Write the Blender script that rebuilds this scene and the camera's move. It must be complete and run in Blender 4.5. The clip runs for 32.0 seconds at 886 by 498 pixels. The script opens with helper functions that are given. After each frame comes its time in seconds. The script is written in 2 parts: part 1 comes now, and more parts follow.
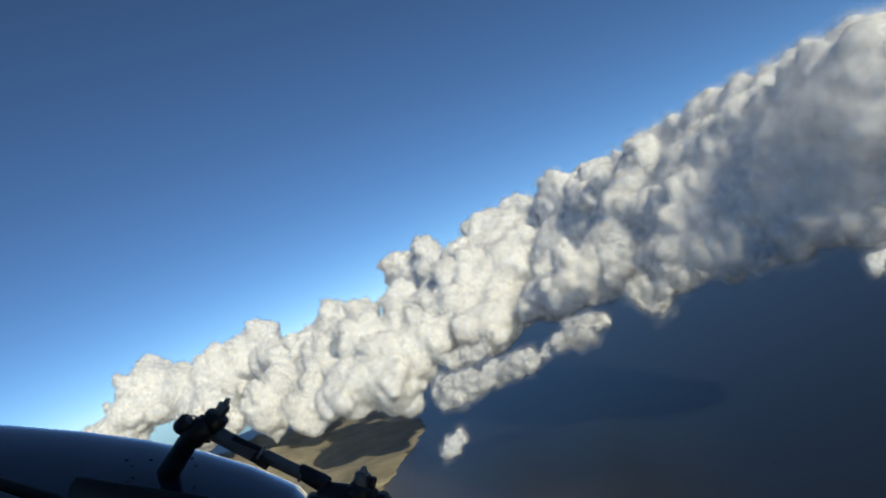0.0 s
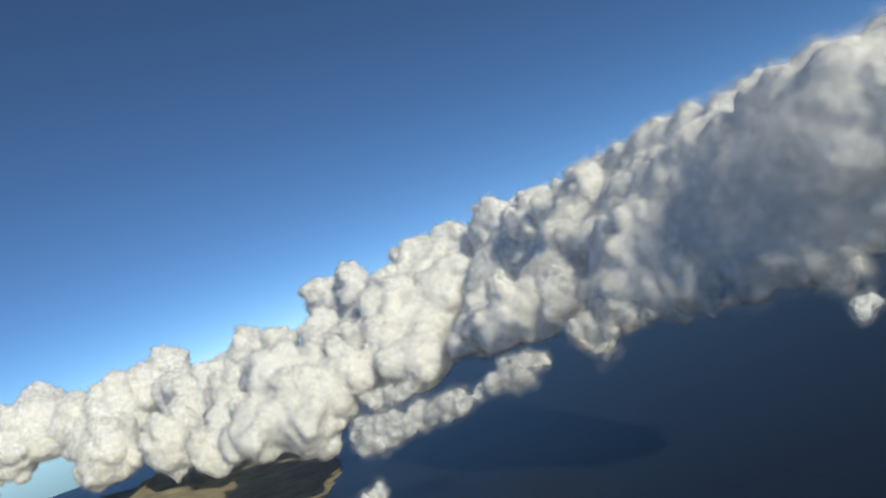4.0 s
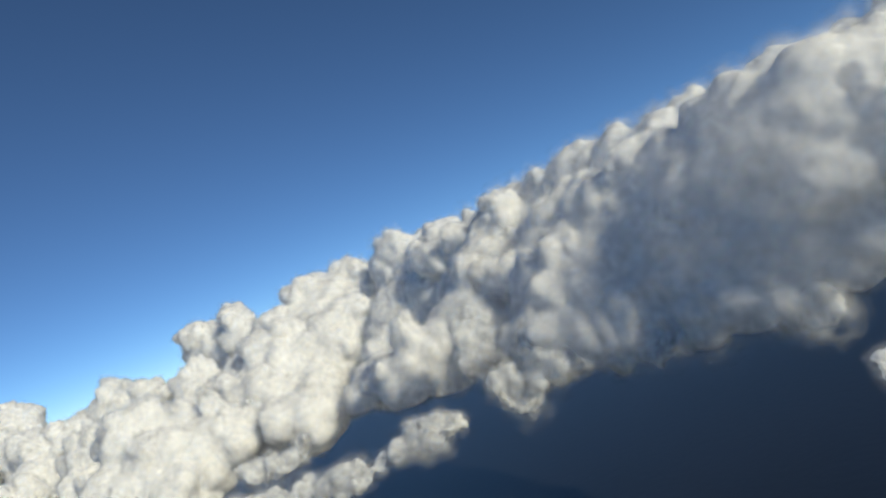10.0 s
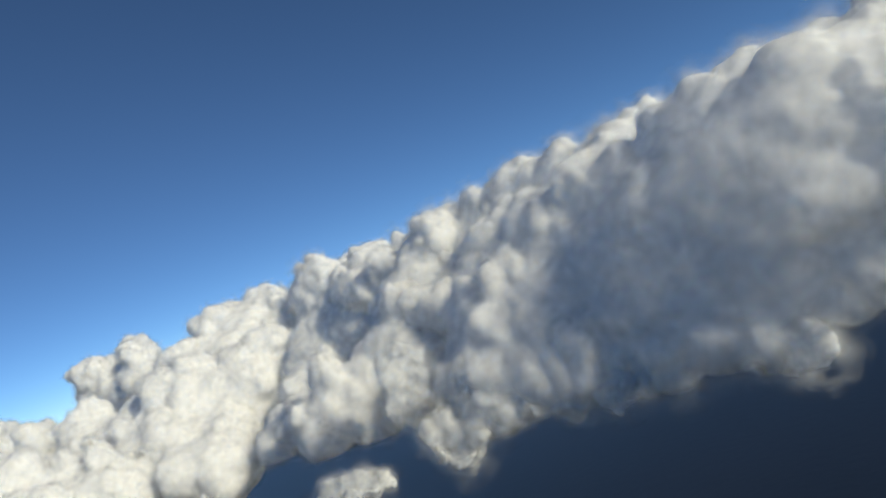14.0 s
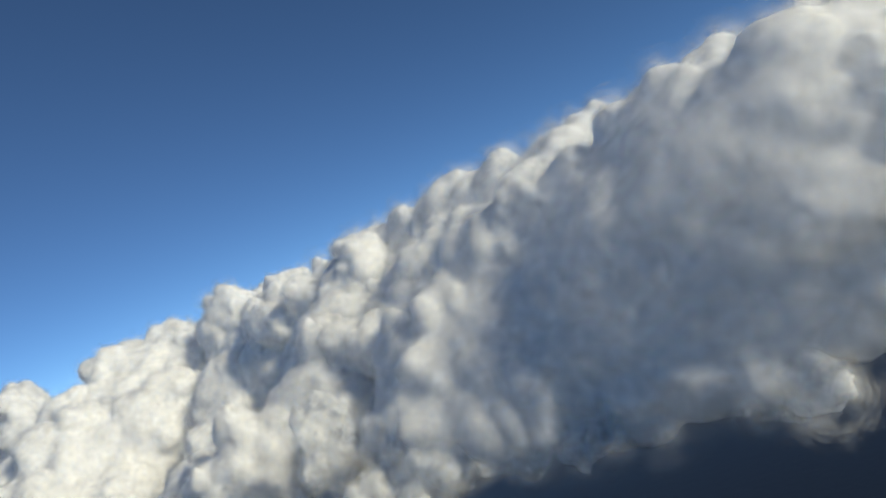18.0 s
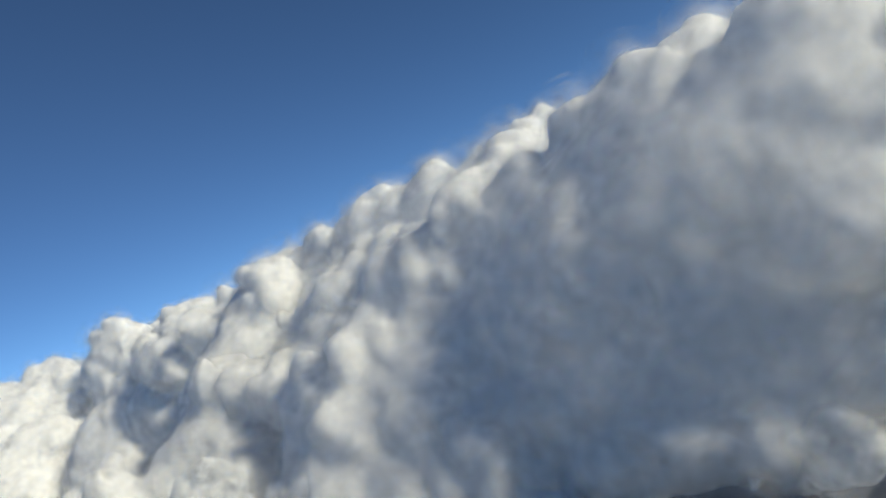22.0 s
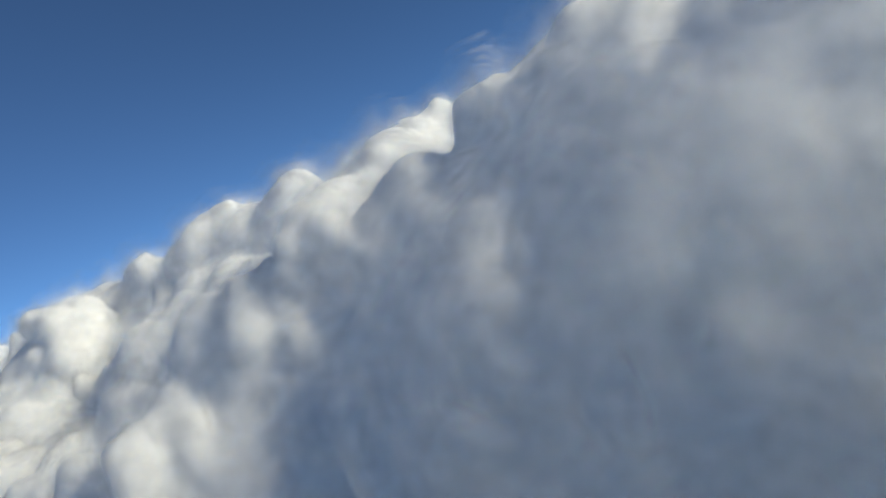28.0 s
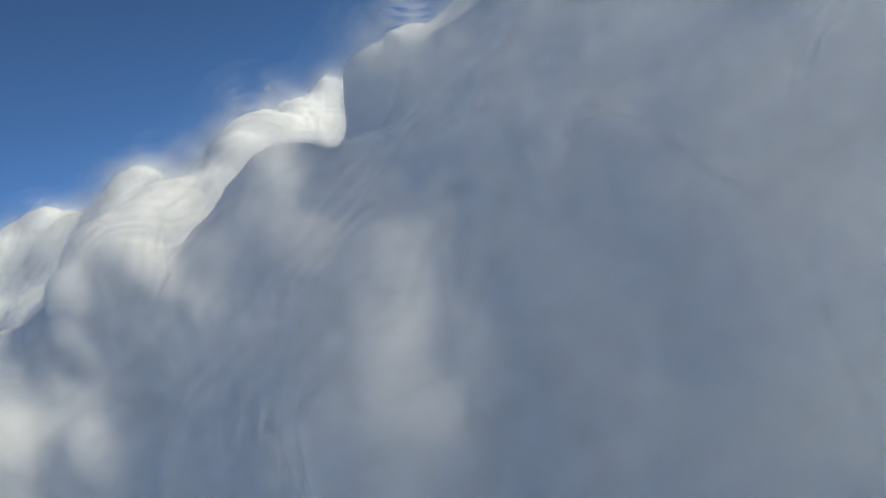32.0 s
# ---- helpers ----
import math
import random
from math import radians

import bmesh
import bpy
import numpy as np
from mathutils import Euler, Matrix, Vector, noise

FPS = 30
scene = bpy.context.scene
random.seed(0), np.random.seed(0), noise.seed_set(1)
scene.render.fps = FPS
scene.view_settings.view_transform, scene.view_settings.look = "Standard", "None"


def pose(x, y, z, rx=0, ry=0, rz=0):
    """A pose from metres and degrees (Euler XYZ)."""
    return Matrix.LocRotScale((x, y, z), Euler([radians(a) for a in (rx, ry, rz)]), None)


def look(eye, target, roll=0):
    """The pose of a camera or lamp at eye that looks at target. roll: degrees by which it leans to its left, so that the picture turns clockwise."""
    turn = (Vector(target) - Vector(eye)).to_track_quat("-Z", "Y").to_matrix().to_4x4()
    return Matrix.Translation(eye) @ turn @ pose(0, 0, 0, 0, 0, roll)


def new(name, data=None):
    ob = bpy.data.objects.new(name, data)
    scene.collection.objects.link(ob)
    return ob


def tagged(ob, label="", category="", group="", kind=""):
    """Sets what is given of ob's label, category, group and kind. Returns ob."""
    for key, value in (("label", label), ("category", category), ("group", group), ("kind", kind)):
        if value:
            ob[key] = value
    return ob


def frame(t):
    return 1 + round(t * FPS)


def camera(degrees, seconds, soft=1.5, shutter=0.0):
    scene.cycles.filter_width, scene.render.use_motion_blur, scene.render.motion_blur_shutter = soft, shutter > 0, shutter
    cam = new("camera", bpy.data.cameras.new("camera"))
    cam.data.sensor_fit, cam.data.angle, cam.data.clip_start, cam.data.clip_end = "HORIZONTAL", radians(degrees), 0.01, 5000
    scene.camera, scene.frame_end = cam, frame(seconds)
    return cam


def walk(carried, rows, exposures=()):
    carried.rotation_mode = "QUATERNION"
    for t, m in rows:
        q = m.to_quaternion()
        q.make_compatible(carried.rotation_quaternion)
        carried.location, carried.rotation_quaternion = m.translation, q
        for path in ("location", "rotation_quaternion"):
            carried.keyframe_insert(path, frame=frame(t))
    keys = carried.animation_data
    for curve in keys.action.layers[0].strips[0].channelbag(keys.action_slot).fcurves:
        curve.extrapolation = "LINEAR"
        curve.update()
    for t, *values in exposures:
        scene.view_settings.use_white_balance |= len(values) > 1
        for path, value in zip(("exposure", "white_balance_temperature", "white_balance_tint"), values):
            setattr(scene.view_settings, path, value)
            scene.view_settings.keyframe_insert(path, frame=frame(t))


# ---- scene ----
# The camera flies a gentle right-hand turn towards a bank of cumulus, banked to the right.
cam = camera(66.0, 32.0, soft=2.0)
scene.cycles.transparent_max_bounces = 96
PATH = (
    (0, 0.1, -0.0, 499.9, 92.32, 22.42, 0.88),
    (1, -0.8, 35.5, 500.0, 92.33, 22.02, -0.84),
    (2, -0.8, 71.1, 500.2, 92.37, 21.53, -2.48),
    (3, 0.4, 106.6, 500.7, 92.40, 21.01, -4.08),
    (3.5, 1.3, 124.4, 500.9, 92.40, 20.76, -4.87),
    (5.5, 8.0, 195.5, 502.4, 92.44, 20.04, -8.01),
    (6, 10.4, 213.2, 502.7, 92.46, 20.05, -8.75),
    (7, 15.8, 248.7, 503.4, 92.46, 20.21, -10.21),
    (8, 22.2, 284.1, 504.1, 92.47, 20.55, -11.55),
    (9, 29.7, 319.4, 505.1, 92.48, 20.84, -12.92),
    (10, 38.5, 354.4, 506.7, 92.51, 20.91, -14.38),
    (11, 48.5, 388.8, 508.6, 92.55, 20.81, -15.90),
    (12, 59.5, 422.7, 510.7, 92.49, 20.72, -17.44),
    (13, 71.4, 456.3, 512.7, 92.41, 20.79, -19.03),
    (14, 84.1, 489.7, 514.6, 92.31, 21.10, -20.59),
    (14.5, 90.7, 506.3, 515.6, 92.26, 21.28, -21.36),
    (16.5, 118.9, 571.8, 519.7, 92.11, 22.13, -24.44),
    (17, 126.4, 587.9, 520.7, 92.06, 22.30, -25.23),
    (18, 142.1, 619.9, 522.7, 91.95, 22.60, -26.85),
    (19, 158.4, 651.4, 524.7, 91.81, 22.83, -28.50),
    (20, 175.3, 682.1, 526.6, 91.67, 22.98, -30.11),
    (21, 193.1, 711.8, 528.5, 91.51, 23.07, -31.71),
    (22, 211.8, 740.2, 530.2, 91.29, 23.10, -33.38),
    (23, 231.4, 767.3, 532.0, 91.02, 23.08, -35.07),
    (24, 252.0, 793.2, 533.7, 90.70, 23.03, -36.76),
    (25, 273.5, 818.4, 535.5, 90.35, 22.98, -38.41),
    (25.5, 284.6, 830.7, 536.4, 90.17, 22.96, -39.25),
    (27.5, 331.0, 879.6, 540.4, 89.36, 23.04, -42.71),
    (28, 343.1, 891.8, 541.6, 89.05, 23.03, -43.70),
    (29, 367.8, 915.8, 543.9, 88.33, 22.98, -45.77),
    (30, 393.3, 939.4, 546.6, 87.49, 22.89, -47.98),
    (31, 419.5, 962.1, 549.6, 86.59, 22.77, -50.28),
    (31.5, 432.8, 973.2, 551.1, 86.12, 22.70, -51.45),
    (32, 446.3, 984.1, 552.6, 85.65, 22.62, -52.63),
)
walk(cam, [(t, pose(x, y, z, a, b, c)) for t, x, y, z, a, b, c in PATH], exposures=[(0.0, -0.2, 7200, 1), (13.0, -0.17, 7200, 1), (19.0, -0.1, 7200, 1), (25.0, 0.0, 7100, 1), (32.0, 0.05, 7000, 1)])

# ---- light ----
SUN_AZIMUTH = 157.0     # degrees clockwise from the first heading
SUN_HEIGHT = 25.0
world = bpy.data.worlds.new("sky")
scene.world = world
world.use_nodes = True
wn = world.node_tree.nodes
sky = wn.new("ShaderNodeTexSky")
sky.sky_type = "NISHITA"
sky.sun_disc = False
sky.sun_elevation = radians(SUN_HEIGHT)
sky.sun_rotation = radians(SUN_AZIMUTH)
sky.altitude = 6500
sky.air_density, sky.dust_density, sky.ozone_density = 1.0, 0.0, 6.8
wn["Background"].inputs["Strength"].default_value = 0.12
world.node_tree.links.new(sky.outputs[0], wn["Background"].inputs["Color"])

sun_data = bpy.data.lights.new("sun", "SUN")
sun_data.energy, sun_data.angle, sun_data.color = 3.85, radians(0.5), (1.0, 0.93, 0.80)
sun = new("sun", sun_data)
az, el = radians(SUN_AZIMUTH), radians(SUN_HEIGHT)
SUN_WAY = Vector((math.sin(az) * math.cos(el), math.cos(az) * math.cos(el), math.sin(el)))
sun.matrix_world = look(SUN_WAY * 2000, (0, 0, 0))


# ---- materials ----
def material(name):
    m = bpy.data.materials.new(name)
    m.use_nodes = True
    n = m.node_tree.nodes
    n.clear()
    out = n.new("ShaderNodeOutputMaterial")
    return m, n, m.node_tree.links, out


def noise_node(n, links, scale, detail=4.0, rough=0.55, coords="Object"):
    co = n.new("ShaderNodeTexCoord")
    tex = n.new("ShaderNodeTexNoise")
    tex.inputs["Scale"].default_value = scale
    tex.inputs["Detail"].default_value = detail
    tex.inputs["Roughness"].default_value = rough
    links.new(co.outputs[coords], tex.inputs["Vector"])
    return tex


def ramp_node(n, links, source, stops):
    r = n.new("ShaderNodeValToRGB")
    while len(r.color_ramp.elements) < len(stops):
        r.color_ramp.elements.new(0.5)
    for e, (at, c) in zip(r.color_ramp.elements, stops):
        e.position, e.color = at, (*c, 1)
    links.new(source, r.inputs[0])
    return r


def cloud_material(name, cover=1.0, grain=0.03, seed=0.0, depth=40.0, detail=5):
    """White droplets: light wanders about inside before it leaves. cover below 1: mist torn open by noise."""
    m, n, links, out = material(name)
    p = n.new("ShaderNodeBsdfPrincipled")
    p.inputs["Base Color"].default_value = (0.975, 0.98, 0.985, 1)
    p.inputs["Roughness"].default_value = 1.0
    p.inputs["Specular IOR Level"].default_value = 0.0
    p.inputs["Subsurface Weight"].default_value = 0.75 if depth else 0.0
    p.inputs["Subsurface Radius"].default_value = (1.0, 1.0, 1.0)
    p.inputs["Subsurface Scale"].default_value = depth
    glow = n.new("ShaderNodeBsdfTranslucent")
    glow.inputs["Color"].default_value = (0.975, 0.98, 0.985, 1)
    last = n.new("ShaderNodeMixShader")
    last.inputs[0].default_value = 0.24 if depth else 0.45
    links.new(p.outputs[0], last.inputs[1])
    links.new(glow.outputs[0], last.inputs[2])
    if cover < 1.0:
        p.inputs["Subsurface Weight"].default_value = 0.0
        mix = last
        mix.inputs[0].default_value = 0.5
        tear = noise_node(n, links, grain, detail, 0.55)
        tear.noise_dimensions = "4D"
        tear.inputs["W"].default_value = seed
        span = n.new("ShaderNodeMapRange")
        span.inputs["From Min"].default_value = 0.46 - 0.3 * cover
        span.inputs["From Max"].default_value = 0.88 - 0.3 * cover
        span.inputs["To Max"].default_value = cover
        links.new(tear.outputs["Fac"], span.inputs["Value"])
        gap = n.new("ShaderNodeBsdfTransparent")
        last = n.new("ShaderNodeMixShader")
        links.new(span.outputs[0], last.inputs[0])
        links.new(gap.outputs[0], last.inputs[1])
        links.new(mix.outputs[0], last.inputs[2])
    links.new(last.outputs[0], out.inputs[0])
    return m


def sea_material():
    m, n, links, out = material("sea_water")
    p = n.new("ShaderNodeBsdfPrincipled")
    tex = noise_node(n, links, 0.0015, 5)
    r = ramp_node(n, links, tex.outputs["Fac"], ((0.3, (0.012, 0.015, 0.021)), (0.7, (0.017, 0.020, 0.027))))
    links.new(r.outputs[0], p.inputs["Base Color"])
    p.inputs["Roughness"].default_value = 0.35
    p.inputs["Specular IOR Level"].default_value = 0.6
    wave = noise_node(n, links, 0.05, 6)
    bump = n.new("ShaderNodeBump")
    bump.inputs["Strength"].default_value = 0.18
    bump.inputs["Distance"].default_value = 2.0
    links.new(wave.outputs["Fac"], bump.inputs["Height"])
    links.new(bump.outputs[0], p.inputs["Normal"])
    links.new(p.outputs[0], out.inputs[0])
    return m


def land_material():
    m, n, links, out = material("coastal_land")
    p = n.new("ShaderNodeBsdfPrincipled")
    tex = noise_node(n, links, 0.012, 8, 0.65)
    r = ramp_node(n, links, tex.outputs["Fac"], ((0.3, (0.19, 0.165, 0.11)), (0.52, (0.29, 0.25, 0.17)), (0.72, (0.38, 0.33, 0.23))))
    links.new(r.outputs[0], p.inputs["Base Color"])
    p.inputs["Roughness"].default_value = 0.9
    links.new(p.outputs[0], out.inputs[0])
    return m


CLOUD = cloud_material("cloud_white", depth=130.0)
FAR_CLOUD = cloud_material("far_cloud_white", depth=85.0)
MIST = [cloud_material("mist", c, 0.04, seed=k, detail=4) for k, c in enumerate((0.30, 0.26, 0.21, 0.16, 0.11, 0.07))]
TORN = cloud_material("torn_cloud", 0.9, 0.06, 40, 0.0, 6)
VEIL = [cloud_material("thin_mist", 0.16, 0.014, 20 + k, detail=5) for k in range(3)]
SEA = sea_material()
LAND = land_material()


# ---- ground ----
def mesh_object(name, verts, faces, mat, smooth=True):
    me = bpy.data.meshes.new(name)
    me.from_pydata([tuple(v) for v in verts], [], [tuple(f) for f in faces])
    me.materials.append(mat)
    if smooth:
        me.polygons.foreach_set("use_smooth", [True] * len(me.polygons))
    me.update()
    return new(name, me)


sea = mesh_object("water", [(-30000, -30000, 0), (30000, -30000, 0), (30000, 30000, 0), (-30000, 30000, 0)], [(0, 1, 2, 3)], SEA)
tagged(sea, "dark slate-blue open sea far below the clouds", "sea", kind="structure")


def hash3(i, j, k, seed):
    h = (i * 374761393 + j * 668265263 + k * 2147483647 + seed * 1274126177) & 0xFFFFFFFF
    h = ((h ^ (h >> 13)) * 1274126177) & 0xFFFFFFFF
    return ((h ^ (h >> 16)) & 0xFFFF) / 65535.0


def value_noise(p, scale, seed):
    """Smooth noise from -1 to 1 at the points p."""
    q = p / scale
    b = np.floor(q).astype(np.int64)
    f = q - b
    f = f * f * (3 - 2 * f)
    total = np.zeros(len(p))
    for dx in (0, 1):
        for dy in (0, 1):
            for dz in (0, 1):
                w = (f[:, 0] if dx else 1 - f[:, 0]) * (f[:, 1] if dy else 1 - f[:, 1]) * (f[:, 2] if dz else 1 - f[:, 2])
                total += w * hash3(b[:, 0] + dx, b[:, 1] + dy, b[:, 2] + dz, seed)
    return total * 2 - 1


def puff_noise(p, scale, seed):
    """Rounded domes packed side by side: high in the middle of each, creased between them."""
    q = p / scale
    b = np.floor(q).astype(np.int64)
    best = np.zeros(len(p))
    for dx in (-1, 0, 1):
        for dy in (-1, 0, 1):
            for dz in (-1, 0, 1):
                c = b + np.array((dx, dy, dz))
                o = np.stack([hash3(c[:, 0], c[:, 1], c[:, 2], seed + s) for s in (1, 2, 3)], 1)
                best += np.exp(-9.0 * ((c + o - q) ** 2).sum(1))
    return 0.3 + np.log(best + 1e-9) / 9.0


def icosphere(level):
    bm = bmesh.new()
    bmesh.ops.create_icosphere(bm, subdivisions=level, radius=1.0)
    v = np.array([x.co[:] for x in bm.verts])
    f = np.array([[x.index for x in y.verts] for y in bm.faces])
    bm.free()
    return v, f


BALL_V, BALL_F = icosphere(2)


def grown(lobes, rng, heads, buds, rise, lowest, reach, small, large):
    """The lobes, rounded heads that sprout from each, and buds on the heads; rise turns the growth upwards."""
    out = [tuple(map(float, l)) for l in lobes]
    for i, a in enumerate(lobes):
        for b in lobes[:i]:
            gap = math.dist(a[:3], b[:3])
            if 0.6 * (a[3] + b[3]) < gap < 1.5 * (a[3] + b[3]):
                out.append(tuple((u + v) / 2 for u, v in zip(a[:3], b[:3])) + (0.42 * (a[3] + b[3]),))

    def sprout(x, y, z, r, count, low, high, lift):
        made = []
        for _ in range(count):
            d = rng.normal(size=3)
            d[2] += lift
            d /= np.linalg.norm(d)
            if d[2] < lowest:
                continue
            s = r * rng.uniform(low, high)
            g = r * rng.uniform(reach - 0.22, reach)
            c = (x + d[0] * g, y + d[1] * g, z + d[2] * g, s)
            if not any(math.dist(c[:3], b[:3]) < b[3] - 0.7 * s for b in lobes):
                made.append(c)
        return made

    for x, y, z, r in lobes:
        for head in sprout(x, y, z, r, heads, small, large, rise):
            out.append(head)
            out += sprout(*head, buds, 0.28, 0.55, rise + 0.3)
    return out


def skinned(me, voxel, smooth):
    """One closed skin round all that me holds; me itself is given up."""
    ob = new("rough", me)
    mod = ob.modifiers.new("skin", "REMESH")
    mod.mode, mod.voxel_size = "VOXEL", voxel
    soft = ob.modifiers.new("soft", "SMOOTH")
    soft.factor, soft.iterations = 0.5, smooth
    out = bpy.data.meshes.new_from_object(ob.evaluated_get(bpy.context.evaluated_depsgraph_get()))
    bpy.data.objects.remove(ob)
    bpy.data.meshes.remove(me)
    return out


def cloud_mesh(name, balls, voxel, bumps, seed, base=None, mat=None, puffed=0.0, smooth=20, rag=(12, 55)):
    """One closed, billowing skin round all the balls."""
    vs, fs = [], []
    for k, (x, y, z, r) in enumerate(balls):
        vs.append(BALL_V * r + np.array((x, y, z)))
        fs.append(BALL_F + k * len(BALL_V))
    me = bpy.data.meshes.new("rough")
    v, f = np.concatenate(vs), np.concatenate(fs)
    me.vertices.add(len(v))
    me.vertices.foreach_set("co", v.ravel())
    me.loops.add(len(f) * 3)
    me.loops.foreach_set("vertex_index", f.ravel().astype(np.int32))
    me.polygons.add(len(f))
    me.polygons.foreach_set("loop_start", np.arange(len(f), dtype=np.int32) * 3)
    me.update(calc_edges=True)
    out = skinned(me, voxel, smooth)
    out.name = name
    n = len(out.vertices)
    first = seed
    p = np.empty(n * 3)
    nor = np.empty(n * 3)
    out.vertices.foreach_get("co", p)
    q = p.reshape(-1, 3)
    for share, size in ((1.0, 1.0), (0.4, 0.45)):
        q = q + np.stack([value_noise(q, rag[1] * size, 900 + s) for s in (1, 2, 3)], 1) * rag[0] * share
    out.vertices.foreach_set("co", q.ravel())
    out.update()
    for scale, amount in bumps:
        out.vertices.foreach_get("co", p)
        out.vertices.foreach_get("normal", nor)
        q, m = p.reshape(-1, 3), nor.reshape(-1, 3)
        warp = np.stack([value_noise(q, scale * 0.8, seed + s) for s in (11, 12, 13)], 1) * scale * 0.35
        warp += np.stack([value_noise(q, scale * 0.35, seed + s) for s in (14, 15, 16)], 1) * scale * 0.12
        lump = puff_noise(q + warp, scale, seed + 20)
        patch = np.clip(0.65 + 1.1 * value_noise(q, scale * 3, seed + 40), 0.1, 1.6)
        q = q + m * (lump * amount * patch)[:, None] + warp * 0.1
        if base is not None:
            floor = base + 10 * value_noise(q, 70, seed + 50)
            q[:, 2] = np.where(q[:, 2] < floor, floor + (q[:, 2] - floor) * 0.6, q[:, 2])
        out.vertices.foreach_set("co", q.ravel())
        out.update()
        seed += 101
    if puffed:
        out.vertices.foreach_get("co", p)
        out.vertices.foreach_get("normal", nor)
        q, m = p.reshape(-1, 3), nor.reshape(-1, 3)
        reach = puffed * (0.8 + 1.2 * value_noise(q, 45, first + 77) ** 2 + 0.35 * value_noise(q, 18, first + 78))
        out.vertices.foreach_set("co", (q + m * reach[:, None]).ravel())
        out.update()
    else:
        out = skinned(out, voxel, 2)
        out.name = name
    out.materials.clear()
    out.materials.append(mat or CLOUD)
    out.polygons.foreach_set("use_smooth", [True] * len(out.polygons))
    out.update()
    return out


# ---- clouds ----
TOWER = (
    (307, 2441, 587, 103), (232, 2415, 518, 127), (275, 2264, 412, 137), (108, 2219, 382, 125), (-147, 2781, 543, 108),
    (-37, 2677, 474, 129), (-56, 2210, 371, 107), (-207, 2392, 420, 88), (47, 2015, 315, 74), (60, 2330, 440, 120))
SKIRT = (
    (-136, 2092, 356, 85), (-257, 2131, 345, 87), (-358, 2169, 343, 89), (-303, 2065, 262, 85), (-427, 2099, 288, 87),
    (-355, 2219, 414, 82))
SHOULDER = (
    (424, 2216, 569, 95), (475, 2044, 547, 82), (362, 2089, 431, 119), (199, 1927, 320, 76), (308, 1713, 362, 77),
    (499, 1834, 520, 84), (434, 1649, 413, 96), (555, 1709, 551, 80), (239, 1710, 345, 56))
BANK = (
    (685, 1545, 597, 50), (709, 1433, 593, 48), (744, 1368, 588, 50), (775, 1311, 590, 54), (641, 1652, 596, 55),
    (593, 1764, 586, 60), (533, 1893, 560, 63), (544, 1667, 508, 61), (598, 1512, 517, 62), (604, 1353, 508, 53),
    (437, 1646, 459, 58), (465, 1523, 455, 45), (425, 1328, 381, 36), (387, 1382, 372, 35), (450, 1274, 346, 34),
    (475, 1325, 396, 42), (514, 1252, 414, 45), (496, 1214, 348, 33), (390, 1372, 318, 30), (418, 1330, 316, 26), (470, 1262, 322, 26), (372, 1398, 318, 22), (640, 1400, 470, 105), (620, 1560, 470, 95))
# The lobe at (770, 900) is unseen, added to shade the lower right.
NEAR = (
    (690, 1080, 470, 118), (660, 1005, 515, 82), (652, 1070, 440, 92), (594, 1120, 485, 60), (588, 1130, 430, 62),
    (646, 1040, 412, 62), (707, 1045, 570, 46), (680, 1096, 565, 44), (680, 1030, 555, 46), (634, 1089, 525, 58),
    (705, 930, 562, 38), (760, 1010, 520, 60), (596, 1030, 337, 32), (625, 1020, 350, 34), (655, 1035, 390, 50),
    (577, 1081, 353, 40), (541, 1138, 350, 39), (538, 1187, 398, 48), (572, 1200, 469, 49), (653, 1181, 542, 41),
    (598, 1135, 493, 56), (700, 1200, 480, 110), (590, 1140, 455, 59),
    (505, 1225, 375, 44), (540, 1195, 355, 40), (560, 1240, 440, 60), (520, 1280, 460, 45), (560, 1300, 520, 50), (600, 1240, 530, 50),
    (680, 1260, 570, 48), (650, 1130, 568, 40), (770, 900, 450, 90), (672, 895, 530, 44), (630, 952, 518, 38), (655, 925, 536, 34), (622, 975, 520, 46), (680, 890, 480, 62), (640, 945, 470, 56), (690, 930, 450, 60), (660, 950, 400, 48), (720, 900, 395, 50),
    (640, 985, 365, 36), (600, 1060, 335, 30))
# Shoulder tops and unseen lobes farther right, added to shade the bank's face.
SHADE_LOBES = ((655, 958, 558, 44), (690, 985, 548, 48), (780, 850, 500, 60), (800, 930, 540, 90))
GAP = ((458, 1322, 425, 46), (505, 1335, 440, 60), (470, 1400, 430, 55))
FAR = (
    (-628, 3296, 487, 93), (-1077, 3707, 556, 101), (-1169, 3588, 478, 123), (-888, 3359, 395, 127), (-654, 2993, 350, 112),
    (-993, 3107, 252, 119), (-764, 2840, 190, 96), (-445, 3012, 476, 75))
END = (
    (-1702, 3606, 534, 145), (-1522, 3574, 466, 142), (-1829, 3532, 442, 129), (-1360, 3539, 437, 153), (-1334, 3314, 290, 130),
    (-1990, 3480, 380, 110), (-2130, 3420, 340, 85))


def cumulus(lobes, voxel, bumps, seed, label, base=None, heads=9, mist=1.0, smooth=8, rag=(12, 55), core=None, buds=5, rise=0.3, lowest=-1.0, reach=1.0, heads_size=(0.22, 0.5)):
    rng = np.random.default_rng(seed)
    balls = grown(lobes, rng, heads, buds, rise, lowest, reach, *heads_size)
    ob = new("cumulus_cloud", cloud_mesh("cumulus_cloud", balls, voxel, bumps, seed, base, core, 0.0, smooth, rag))
    tagged(ob, label, "cloud", "cumulus bank over the sea")
    for far, mat in zip((2.5, 5.5, 9, 13, 18, 25), MIST):
        veil = new("mist_veil", cloud_mesh("mist_veil", balls, voxel * 1.7, bumps[:3], seed, base, mat, far * mist, smooth // 2, rag))
        veil.parent = ob
        tagged(veil, "thin torn white mist")
    return ob


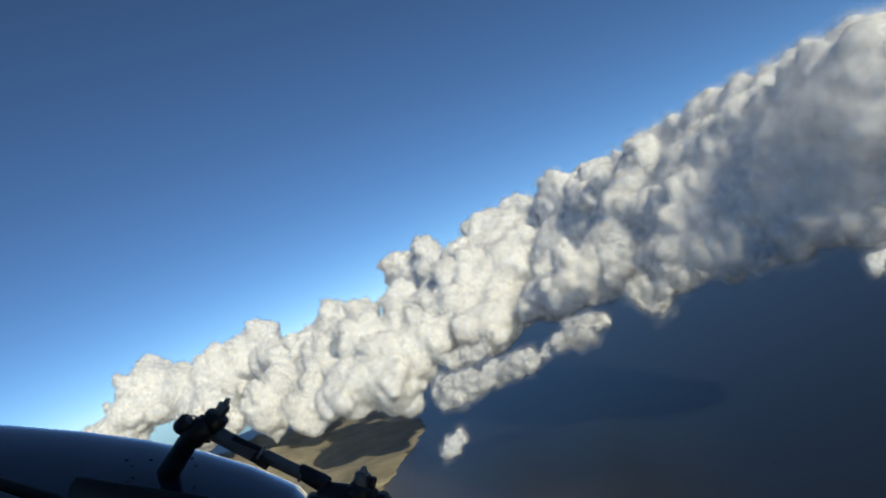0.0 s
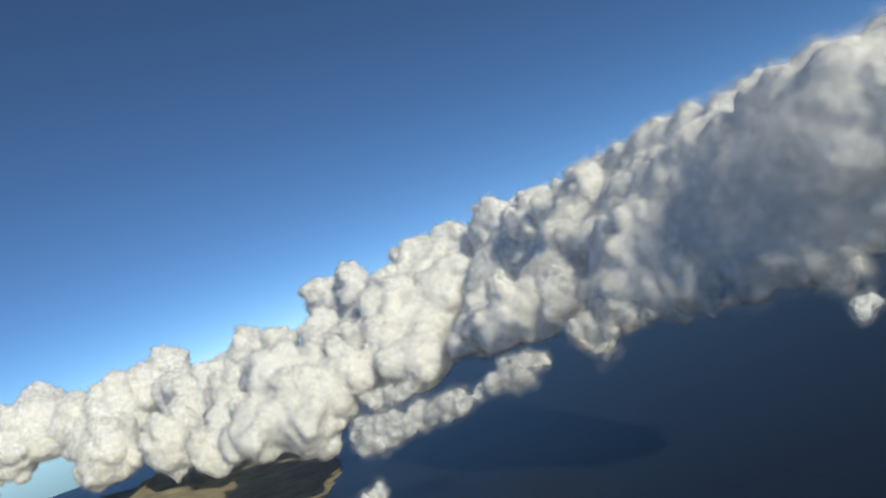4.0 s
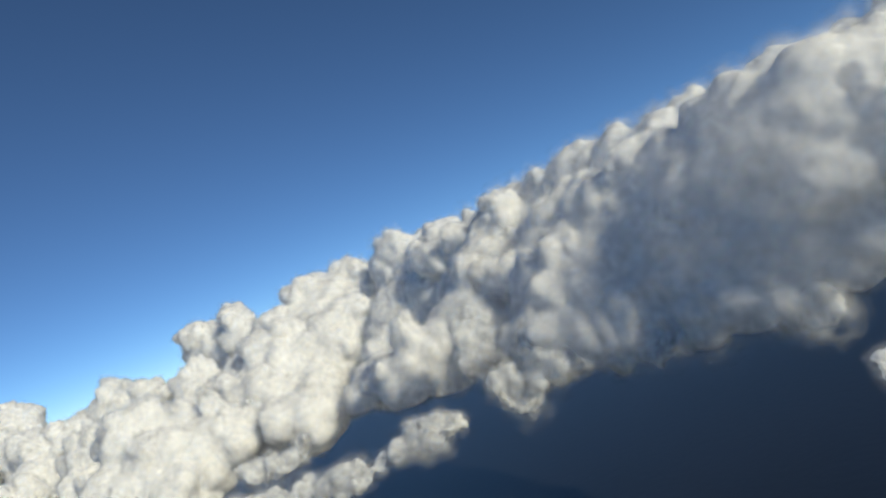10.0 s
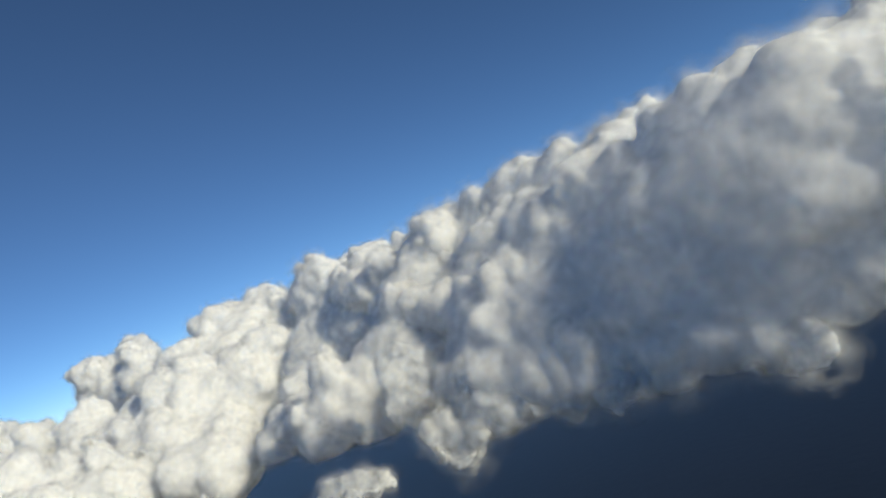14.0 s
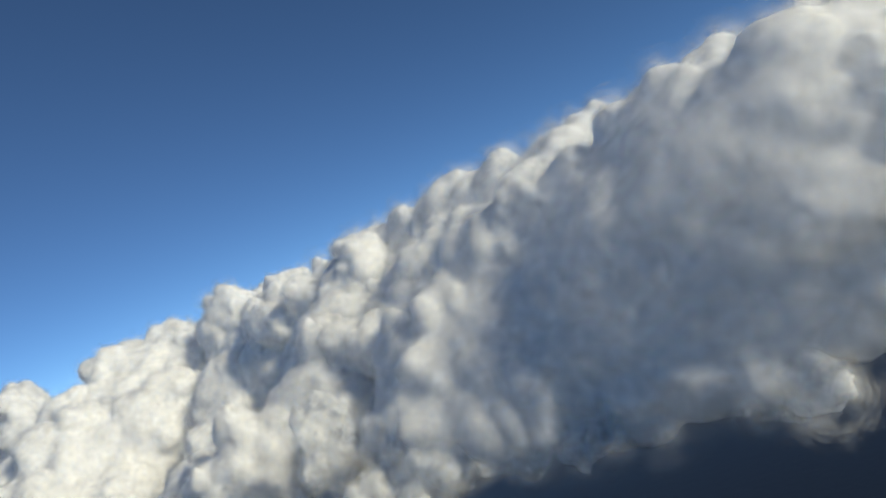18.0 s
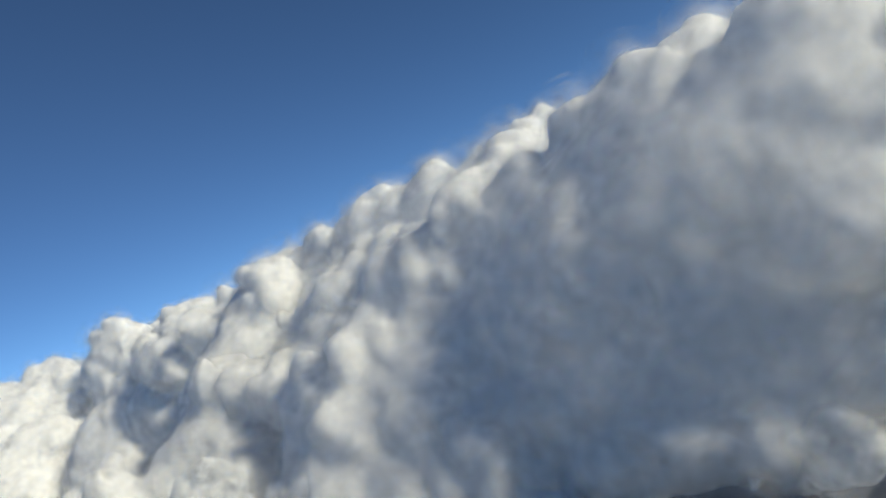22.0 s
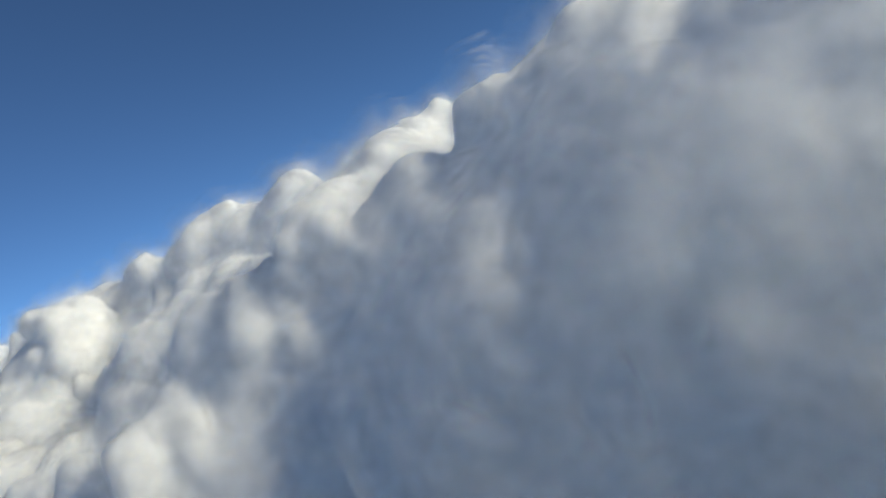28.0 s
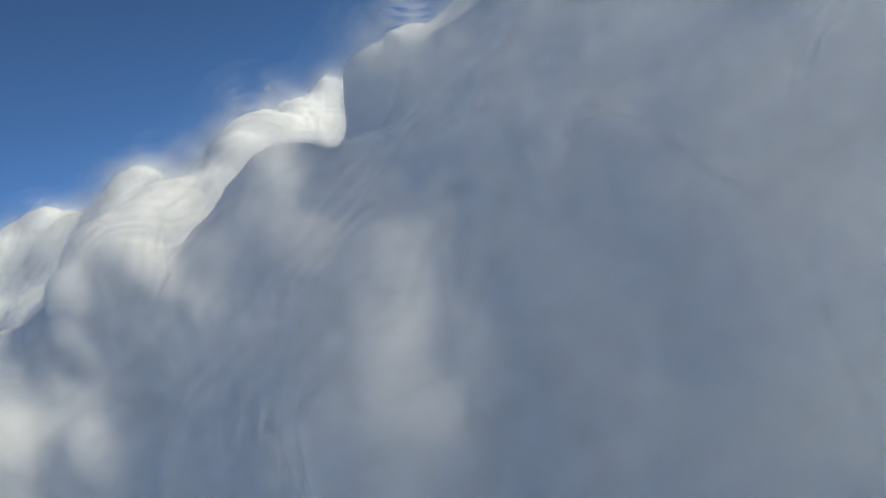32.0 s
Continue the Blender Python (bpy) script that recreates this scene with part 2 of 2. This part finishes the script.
bank = cumulus(NEAR + SHADE_LOBES + GAP + BANK, 2.8, ((170, 24), (85, 14), (42, 9), (21, 5.2), (10, 2.5)), 13, "long cumulus bank, sunlit crest and end, grey shaded face", None, 16, 0.9, 16, buds=4, rise=0.7, lowest=0.1, reach=0.92, heads_size=(0.16, 0.36))
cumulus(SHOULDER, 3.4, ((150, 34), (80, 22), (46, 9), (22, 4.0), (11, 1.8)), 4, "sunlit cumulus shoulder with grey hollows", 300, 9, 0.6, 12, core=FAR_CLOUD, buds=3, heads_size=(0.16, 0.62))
cumulus(TOWER, 3.6, ((190, 40), (100, 26), (55, 10), (26, 4.4), (13, 2.0)), 5, "bright white cumulus tower with rounded heads", None, 10, 0.6, 12, core=FAR_CLOUD, buds=3, heads_size=(0.16, 0.62))
cumulus(SKIRT, 3.6, ((160, 34), (85, 24), (48, 9), (24, 4.2), (12, 2.0)), 25, "sunlit billowing cumulus skirt at the foot of the tower", None, 9, 0.6, 12, core=FAR_CLOUD, buds=3, heads_size=(0.16, 0.62))
cumulus(FAR, 5.0, ((110, 24), (55, 9), (28, 3.5), (14, 1.3)), 6, "distant pale cumulus heads near the horizon", None, 12, 0.6, 12, core=FAR_CLOUD, buds=4)
cumulus(END, 5.0, ((110, 24), (55, 9), (28, 3.5), (14, 1.3)), 26, "hazy far end of the cumulus line", None, 12, 0.6, 12, core=FAR_CLOUD, buds=4)
for k in range(8):
    r = 40 + 6.5 * k
    balls = [(575, 1040, 500, r), (552, 1100, 475, r), (600, 985, 490, r * 0.95), (585, 1085, 430, r), (545, 1165, 430, r * 0.85),
             (606, 1060, 545, r * 0.75), (600, 1010, 420, r * 0.9), (630, 945, 470, r * 0.9)]
    veil = new("mist_veil", cloud_mesh("mist_veil", balls, 5.0, ((90, 40), (42, 18), (20, 6)), 60 + 7 * k, None, VEIL[k % 3], 0.0, 12))
    veil.parent = bank
    tagged(veil, "thin grey mist before the cloud wall")
STRIP = (
    (215, 1400, 290, 24), (190, 1415, 288, 26), (158, 1430, 282, 17), (232, 1392, 300, 14), (120, 1450, 274, 12),
    (85, 1470, 268, 16), (55, 1490, 263, 20), (20, 1505, 257, 16), (-20, 1530, 250, 24), (-60, 1550, 244, 28),
    (-100, 1570, 238, 30), (-130, 1600, 246, 26))
BRANCH = ((-75, 1690, 300, 24), (-40, 1678, 303, 20), (-5, 1668, 306, 16), (28, 1660, 312, 12))
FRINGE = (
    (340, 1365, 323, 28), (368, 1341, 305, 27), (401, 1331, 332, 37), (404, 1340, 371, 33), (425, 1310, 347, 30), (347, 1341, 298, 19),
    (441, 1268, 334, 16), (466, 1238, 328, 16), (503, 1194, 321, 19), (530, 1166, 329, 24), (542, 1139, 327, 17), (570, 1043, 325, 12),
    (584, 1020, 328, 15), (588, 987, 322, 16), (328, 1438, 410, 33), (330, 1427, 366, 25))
SCRAP = ((34, 22), (16, 10), (8, 4))
cumulus(STRIP, 2.4, SCRAP, 7, "ragged strip of small low cloud puffs", None, 4, 0.7, 6, (20, 34), TORN)
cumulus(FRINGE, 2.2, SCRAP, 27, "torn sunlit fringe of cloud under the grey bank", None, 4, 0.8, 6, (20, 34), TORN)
cumulus(BRANCH, 2.4, SCRAP, 17, "short ragged tongue of low cloud", None, 4, 0.7, 6, (20, 34), TORN)
cumulus(((-120, 1255, 208, 15), (-103, 1262, 214, 12), (-134, 1250, 200, 9)), 2.0, ((24, 12), (11, 5)), 8, "small ragged low cloud puff over the sea", None, 4, 0.4, 8, (9, 20), TORN)
cumulus(((456, 788, 325, 9), (468, 792, 326, 8), (444, 783, 322, 6)), 1.5, ((18, 9), (8, 4)), 9, "small ragged cloud scrap under the bank", None, 3, 0.35, 6, (5, 14), TORN)


# ---- coast ----
def coast():
    """Low sandy land with a ragged shore, reaching away under the clouds."""
    rng = np.random.default_rng(31)
    shore = [(-430, 1950), (-400, 2080), (-345, 2330), (-318, 2560), (-316, 2660), (-380, 2900), (-520, 3300), (-700, 4200)]
    rows = 70
    cols = 40
    verts, faces = [], []
    for i in range(rows + 1):
        s = i / rows * (len(shore) - 1)
        k = min(int(s), len(shore) - 2)
        w = s - k
        x0 = shore[k][0] * (1 - w) + shore[k + 1][0] * w + rng.uniform(-14, 14)
        y0 = shore[k][1] * (1 - w) + shore[k + 1][1] * w
        for j in range(cols + 1):
            u = j / cols
            x, y = x0 - 2600 * u ** 1.5, y0 - 500 * u
            p = np.array([[x, y, 0.0]])
            h = 90 * (0.5 + 0.5 * value_noise(p, 400, 5)[0]) + 40 * value_noise(p, 130, 6)[0]
            verts.append((x, y, -3 + min(1.0, u * 8) * 9 + max(0.0, h) * min(1.0, u * 2.5)))
    for i in range(rows):
        for j in range(cols):
            a = i * (cols + 1) + j
            faces.append((a, a + 1, a + cols + 2, a + cols + 1))
    ob = mesh_object("coast_land", verts, faces, LAND)
    tagged(ob, "sandy brown coastal land with a ragged shore", "coast", kind="structure")


coast()


# ---- the aircraft at the start of its flight ----
def paint_material(name, base, rough, metal=0.0, coat=0.0, grime=0.3):
    m, n, links, out = material(name)
    p = n.new("ShaderNodeBsdfPrincipled")
    tex = noise_node(n, links, 14.0, 6, 0.6)
    dark = tuple(c * (1 - grime) for c in base)
    r = ramp_node(n, links, tex.outputs["Fac"], ((0.35, dark), (0.65, base)))
    links.new(r.outputs[0], p.inputs["Base Color"])
    fine = noise_node(n, links, 60.0, 4, 0.6)
    span = n.new("ShaderNodeMapRange")
    span.inputs["To Min"].default_value = rough * 0.8
    span.inputs["To Max"].default_value = rough * 1.3
    links.new(fine.outputs["Fac"], span.inputs["Value"])
    links.new(span.outputs[0], p.inputs["Roughness"])
    p.inputs["Metallic"].default_value = metal
    p.inputs["Coat Weight"].default_value = coat
    links.new(p.outputs[0], out.inputs[0])
    return m


NOSE_PAINT = paint_material("dark_nose_paint", (0.022, 0.032, 0.062), 0.10, 0.0, 1.0)
BLACK_METAL = paint_material("black_coated_metal", (0.022, 0.022, 0.024), 0.42, 0.3)
GREY_METAL = paint_material("worn_grey_metal", (0.17, 0.18, 0.19), 0.5, 0.3)
STEEL = paint_material("bare_steel", (0.30, 0.29, 0.27), 0.4, 1.0)
RUBBER = paint_material("black_rubber", (0.012, 0.012, 0.012), 0.7)
BROWN = paint_material("brown_black_trim", (0.012, 0.010, 0.009), 0.5)
SEAT = PATH[0]
START = pose(*SEAT[1:])
REACH = 784 / math.tan(radians(33))


def at(px, py, d):
    """A place d metres ahead of the pilot's eye, along the sight line given by its bearing."""
    return Vector(((px - 784) / REACH * d, (441 - py) / REACH * d, -d))


def part(name, bm, mat, parent, label=""):
    me = bpy.data.meshes.new(name)
    bmesh.ops.recalc_face_normals(bm, faces=bm.faces)
    bm.to_mesh(me)
    bm.free()
    me.materials.append(mat)
    ob = new(name, me)
    ob.parent = parent
    if label:
        tagged(ob, label)
    return ob


def rod(a, b, ra, rb, sides=20, bevel=0.0, twist=0.0, flat=1.0):
    """A bar from a to b; flat squashes its section."""
    bm = bmesh.new()
    axis = (b - a).normalized()
    side = axis.cross(Vector((0, 0, 1))).normalized()
    up = side.cross(axis)
    rings = []
    length = (b - a).length
    cuts = [(0, ra)] if bevel == 0 else [(0, ra - bevel), (bevel / length, ra)]
    cuts += [(1, rb)] if bevel == 0 else [(1 - bevel / length, rb), (1, rb - bevel)]
    for s, r in cuts:
        c = a.lerp(b, s)
        ring = []
        for k in range(sides):
            w = 2 * math.pi * k / sides + twist
            ring.append(bm.verts.new(c + side * (math.cos(w) * r) + up * (math.sin(w) * r * flat)))
        rings.append(ring)
    for r0, r1 in zip(rings, rings[1:]):
        for k in range(sides):
            f = bm.faces.new((r0[k], r0[(k + 1) % sides], r1[(k + 1) % sides], r1[k]))
            f.smooth = sides > 8
    bm.faces.new(rings[0][::-1])
    bm.faces.new(rings[-1])
    return bm


def thing(name, label, category):
    ob = new(name)
    ob.matrix_world = START
    return tagged(ob, label, category)


def nose():
    ob = thing("aircraft_nose", "dark glossy blue-black aircraft nose below the windscreen", "aircraft")
    rim = ((-420, 752, 1.75), (-150, 748, 1.75), (0, 757, 1.72), (130, 768, 1.7), (250, 784, 1.66), (350, 805, 1.62), (440, 832, 1.58), (520, 866, 1.54), (560, 905, 1.5))
    bm = bmesh.new()
    grid = []
    for u in range(49):
        s = u / 48 * (len(rim) - 1)
        k = min(int(s), len(rim) - 2)
        w = s - k
        w = w * w * (3 - 2 * w) * 0.5 + w * 0.5
        px, py, d = (rim[k][i] * (1 - w) + rim[k + 1][i] * w for i in range(3))
        top = at(px, py, d)
        col = []
        for v in range(-6, 21):
            g = v / 20
            p = top + Vector((0.05 * g, -0.02 * abs(g) - 0.30 * g * g if g > 0 else -1.6 * g * g, 0.75 * g))
            col.append(bm.verts.new(p))
        grid.append(col)
    for a, b in zip(grid, grid[1:]):
        for k in range(len(a) - 1):
            bm.faces.new((a[k], a[k + 1], b[k + 1], b[k])).smooth = True
    skin = part("skin", bm, NOSE_PAINT, ob, "glossy dark blue-black painted metal")
    solid = skin.modifiers.new("thickness", "SOLIDIFY")
    solid.thickness = 0.004
    part("window_seal", rod(at(-60, 838, 1.15), at(150, 905, 1.05), 0.011, 0.011, 16, 0.002), RUBBER, ob, "black rubber windscreen seal")
    part("frame_strip", rod(at(-60, 868, 1.1), at(120, 930, 1.0), 0.016, 0.016, 16, 0.003, 0, 0.5), GREY_METAL, ob, "blue-grey painted window frame strip")
    part("ledge", rod(at(128, 868, 1.2), at(390, 915, 1.15), 0.026, 0.030, 24, 0.008, 0, 0.5), BROWN, ob, "brown-black ledge under the windscreen")
    # Unseen shell behind the eye, added to keep the sun off wiper and nose.
    bm = bmesh.new()
    hoop = []
    for v in range(5):
        ring = []
        for k in range(33):
            w = math.pi * (k / 32 * 1.5 - 0.25)
            r = 1.05 if v < 4 else 0.05
            ring.append(bm.verts.new((math.cos(w) * r - 0.35, math.sin(w) * r * 0.9 - 0.1, 0.05 + 0.45 * min(v, 3))))
        hoop.append(ring)
    for a, b in zip(hoop, hoop[1:]):
        for k in range(32):
            bm.faces.new((a[k], a[k + 1], b[k + 1], b[k])).smooth = True
    roof = part("cockpit_shade", bm, BROWN, ob, "unseen dark cockpit roof and rear wall, added to shade the wiper")
    roof.modifiers.new("thickness", "SOLIDIFY").thickness = 0.03
    for px, py in ((222, 815), (232, 825), (265, 815), (338, 812), (345, 825)):
        p = at(px, py, 1.5)
        part("rivet_mark", rod(p, p + Vector((0.006, 0.001, 0)), 0.0022, 0.0016, 8), RUBBER, ob)


def wiper():
    ob = thing("windscreen_wiper", "black metal windscreen wiper arm with pivot post and nuts", "wiper")
    d = 1.3
    axis = (at(404, 708, d) - at(303, 828, d)).normalized()
    foot, head = at(297, 838, 1.52), at(346, 762, d)
    part("post", rod(foot, head, 0.0240, 0.0195, 28, 0.002), BLACK_METAL, ob, "round brown-black pivot post")
    body = part("pivot_housing", rod(at(326, 772, d - 0.01), at(372, 752, d - 0.01), 0.023, 0.024, 10, 0.006), BLACK_METAL, ob)
    part("knuckle", rod(at(313, 762, d - 0.02), at(336, 742, d - 0.02), 0.014, 0.017, 14, 0.004), BLACK_METAL, body)
    part("lug", rod(at(342, 788, d - 0.01), at(356, 768, d - 0.01), 0.013, 0.016, 12, 0.003), BLACK_METAL, body)
    part("lug", rod(at(366, 783, d), at(372, 766, d), 0.007, 0.009, 6, 0.002), BLACK_METAL, body)
    part("collar", rod(at(371, 758, d), at(387, 734, d), 0.0235, 0.0225, 24, 0.002), BLACK_METAL, ob, "thick dark round collar")
    nut = part("hex_nut", rod(at(386, 735, d), at(399, 716, d), 0.0118, 0.0118, 6, 0.001), STEEL, ob, "bare steel hexagon nut")
    part("stud", rod(at(397, 719, d), at(405, 706, d), 0.0056, 0.0052, 14, 0.001), STEEL, nut)
    loop = [at(325, 744, d - 0.03), at(334, 737, d - 0.03), at(346, 737, d - 0.03), at(356, 741, d - 0.03)]
    for a, b in zip(loop, loop[1:]):
        part("locking_wire", rod(a, b, 0.0016, 0.0016, 8), STEEL, body)
    upper = part("arm", rod(at(360, 756, d), at(472, 815, d - 0.02), 0.0165, 0.0150, 12, 0.003, 0.4, 0.7), GREY_METAL, ob, "flat dark grey wiper arm")
    part("arm_end", rod(at(466, 806, d - 0.02), at(566, 854, d - 0.03), 0.0130, 0.0120, 14, 0.003, 0.2, 0.75), GREY_METAL, upper)
    part("spring_clip", rod(at(448, 806, d - 0.03), at(476, 826, d - 0.03), 0.0120, 0.0110, 4, 0.002, 0.8, 0.7), BLACK_METAL, upper)
    part("ridge_cover", rod(at(412, 775, d - 0.015), at(462, 797, d - 0.02), 0.0060, 0.0060, 8, 0.002), BLACK_METAL, upper)
    for px, py in ((459, 803), (533, 838)):
        a = at(px, py, d - 0.022)
        way = (at(px + 8, py + 4, d - 0.022) - a).normalized()
        part("clamp_band", rod(a, a + way * 0.004, 0.0172, 0.0172, 24, 0.0008, 0, 0.85), STEEL, upper, "thin worn metal clamp band")
    part("hose_end", rod(at(528, 832, d - 0.02), at(580, 860, d - 0.03), 0.0145, 0.0170, 14, 0.003), BLACK_METAL, ob)
    base = part("gear_box", rod(at(545, 905, d - 0.03), at(690, 893, d - 0.05), 0.034, 0.024, 8, 0.006, 0.39), BLACK_METAL, ob, "black wiper drive housing")
    part("housing_cap", rod(at(566, 872, d - 0.03), at(668, 884, d - 0.05), 0.022, 0.020, 14, 0.005), BLACK_METAL, base)
    part("flange", rod(at(636, 874, d - 0.06), at(640, 856, d - 0.06), 0.027, 0.020, 24, 0.003), BLACK_METAL, ob, "dark round flange")
    top = part("drive_nut", rod(at(640, 860, d - 0.06), at(643, 836, d - 0.06), 0.0165, 0.0150, 6, 0.003), STEEL, ob, "bare steel drive nut")
    part("dome_cap", rod(at(643, 838, d - 0.06), at(645, 825, d - 0.06), 0.0085, 0.0040, 14, 0.001), STEEL, top)
    part("side_lug", rod(at(655, 865, d - 0.06), at(662, 845, d - 0.06), 0.0080, 0.0070, 12, 0.002), BLACK_METAL, ob)


nose()
wiper()
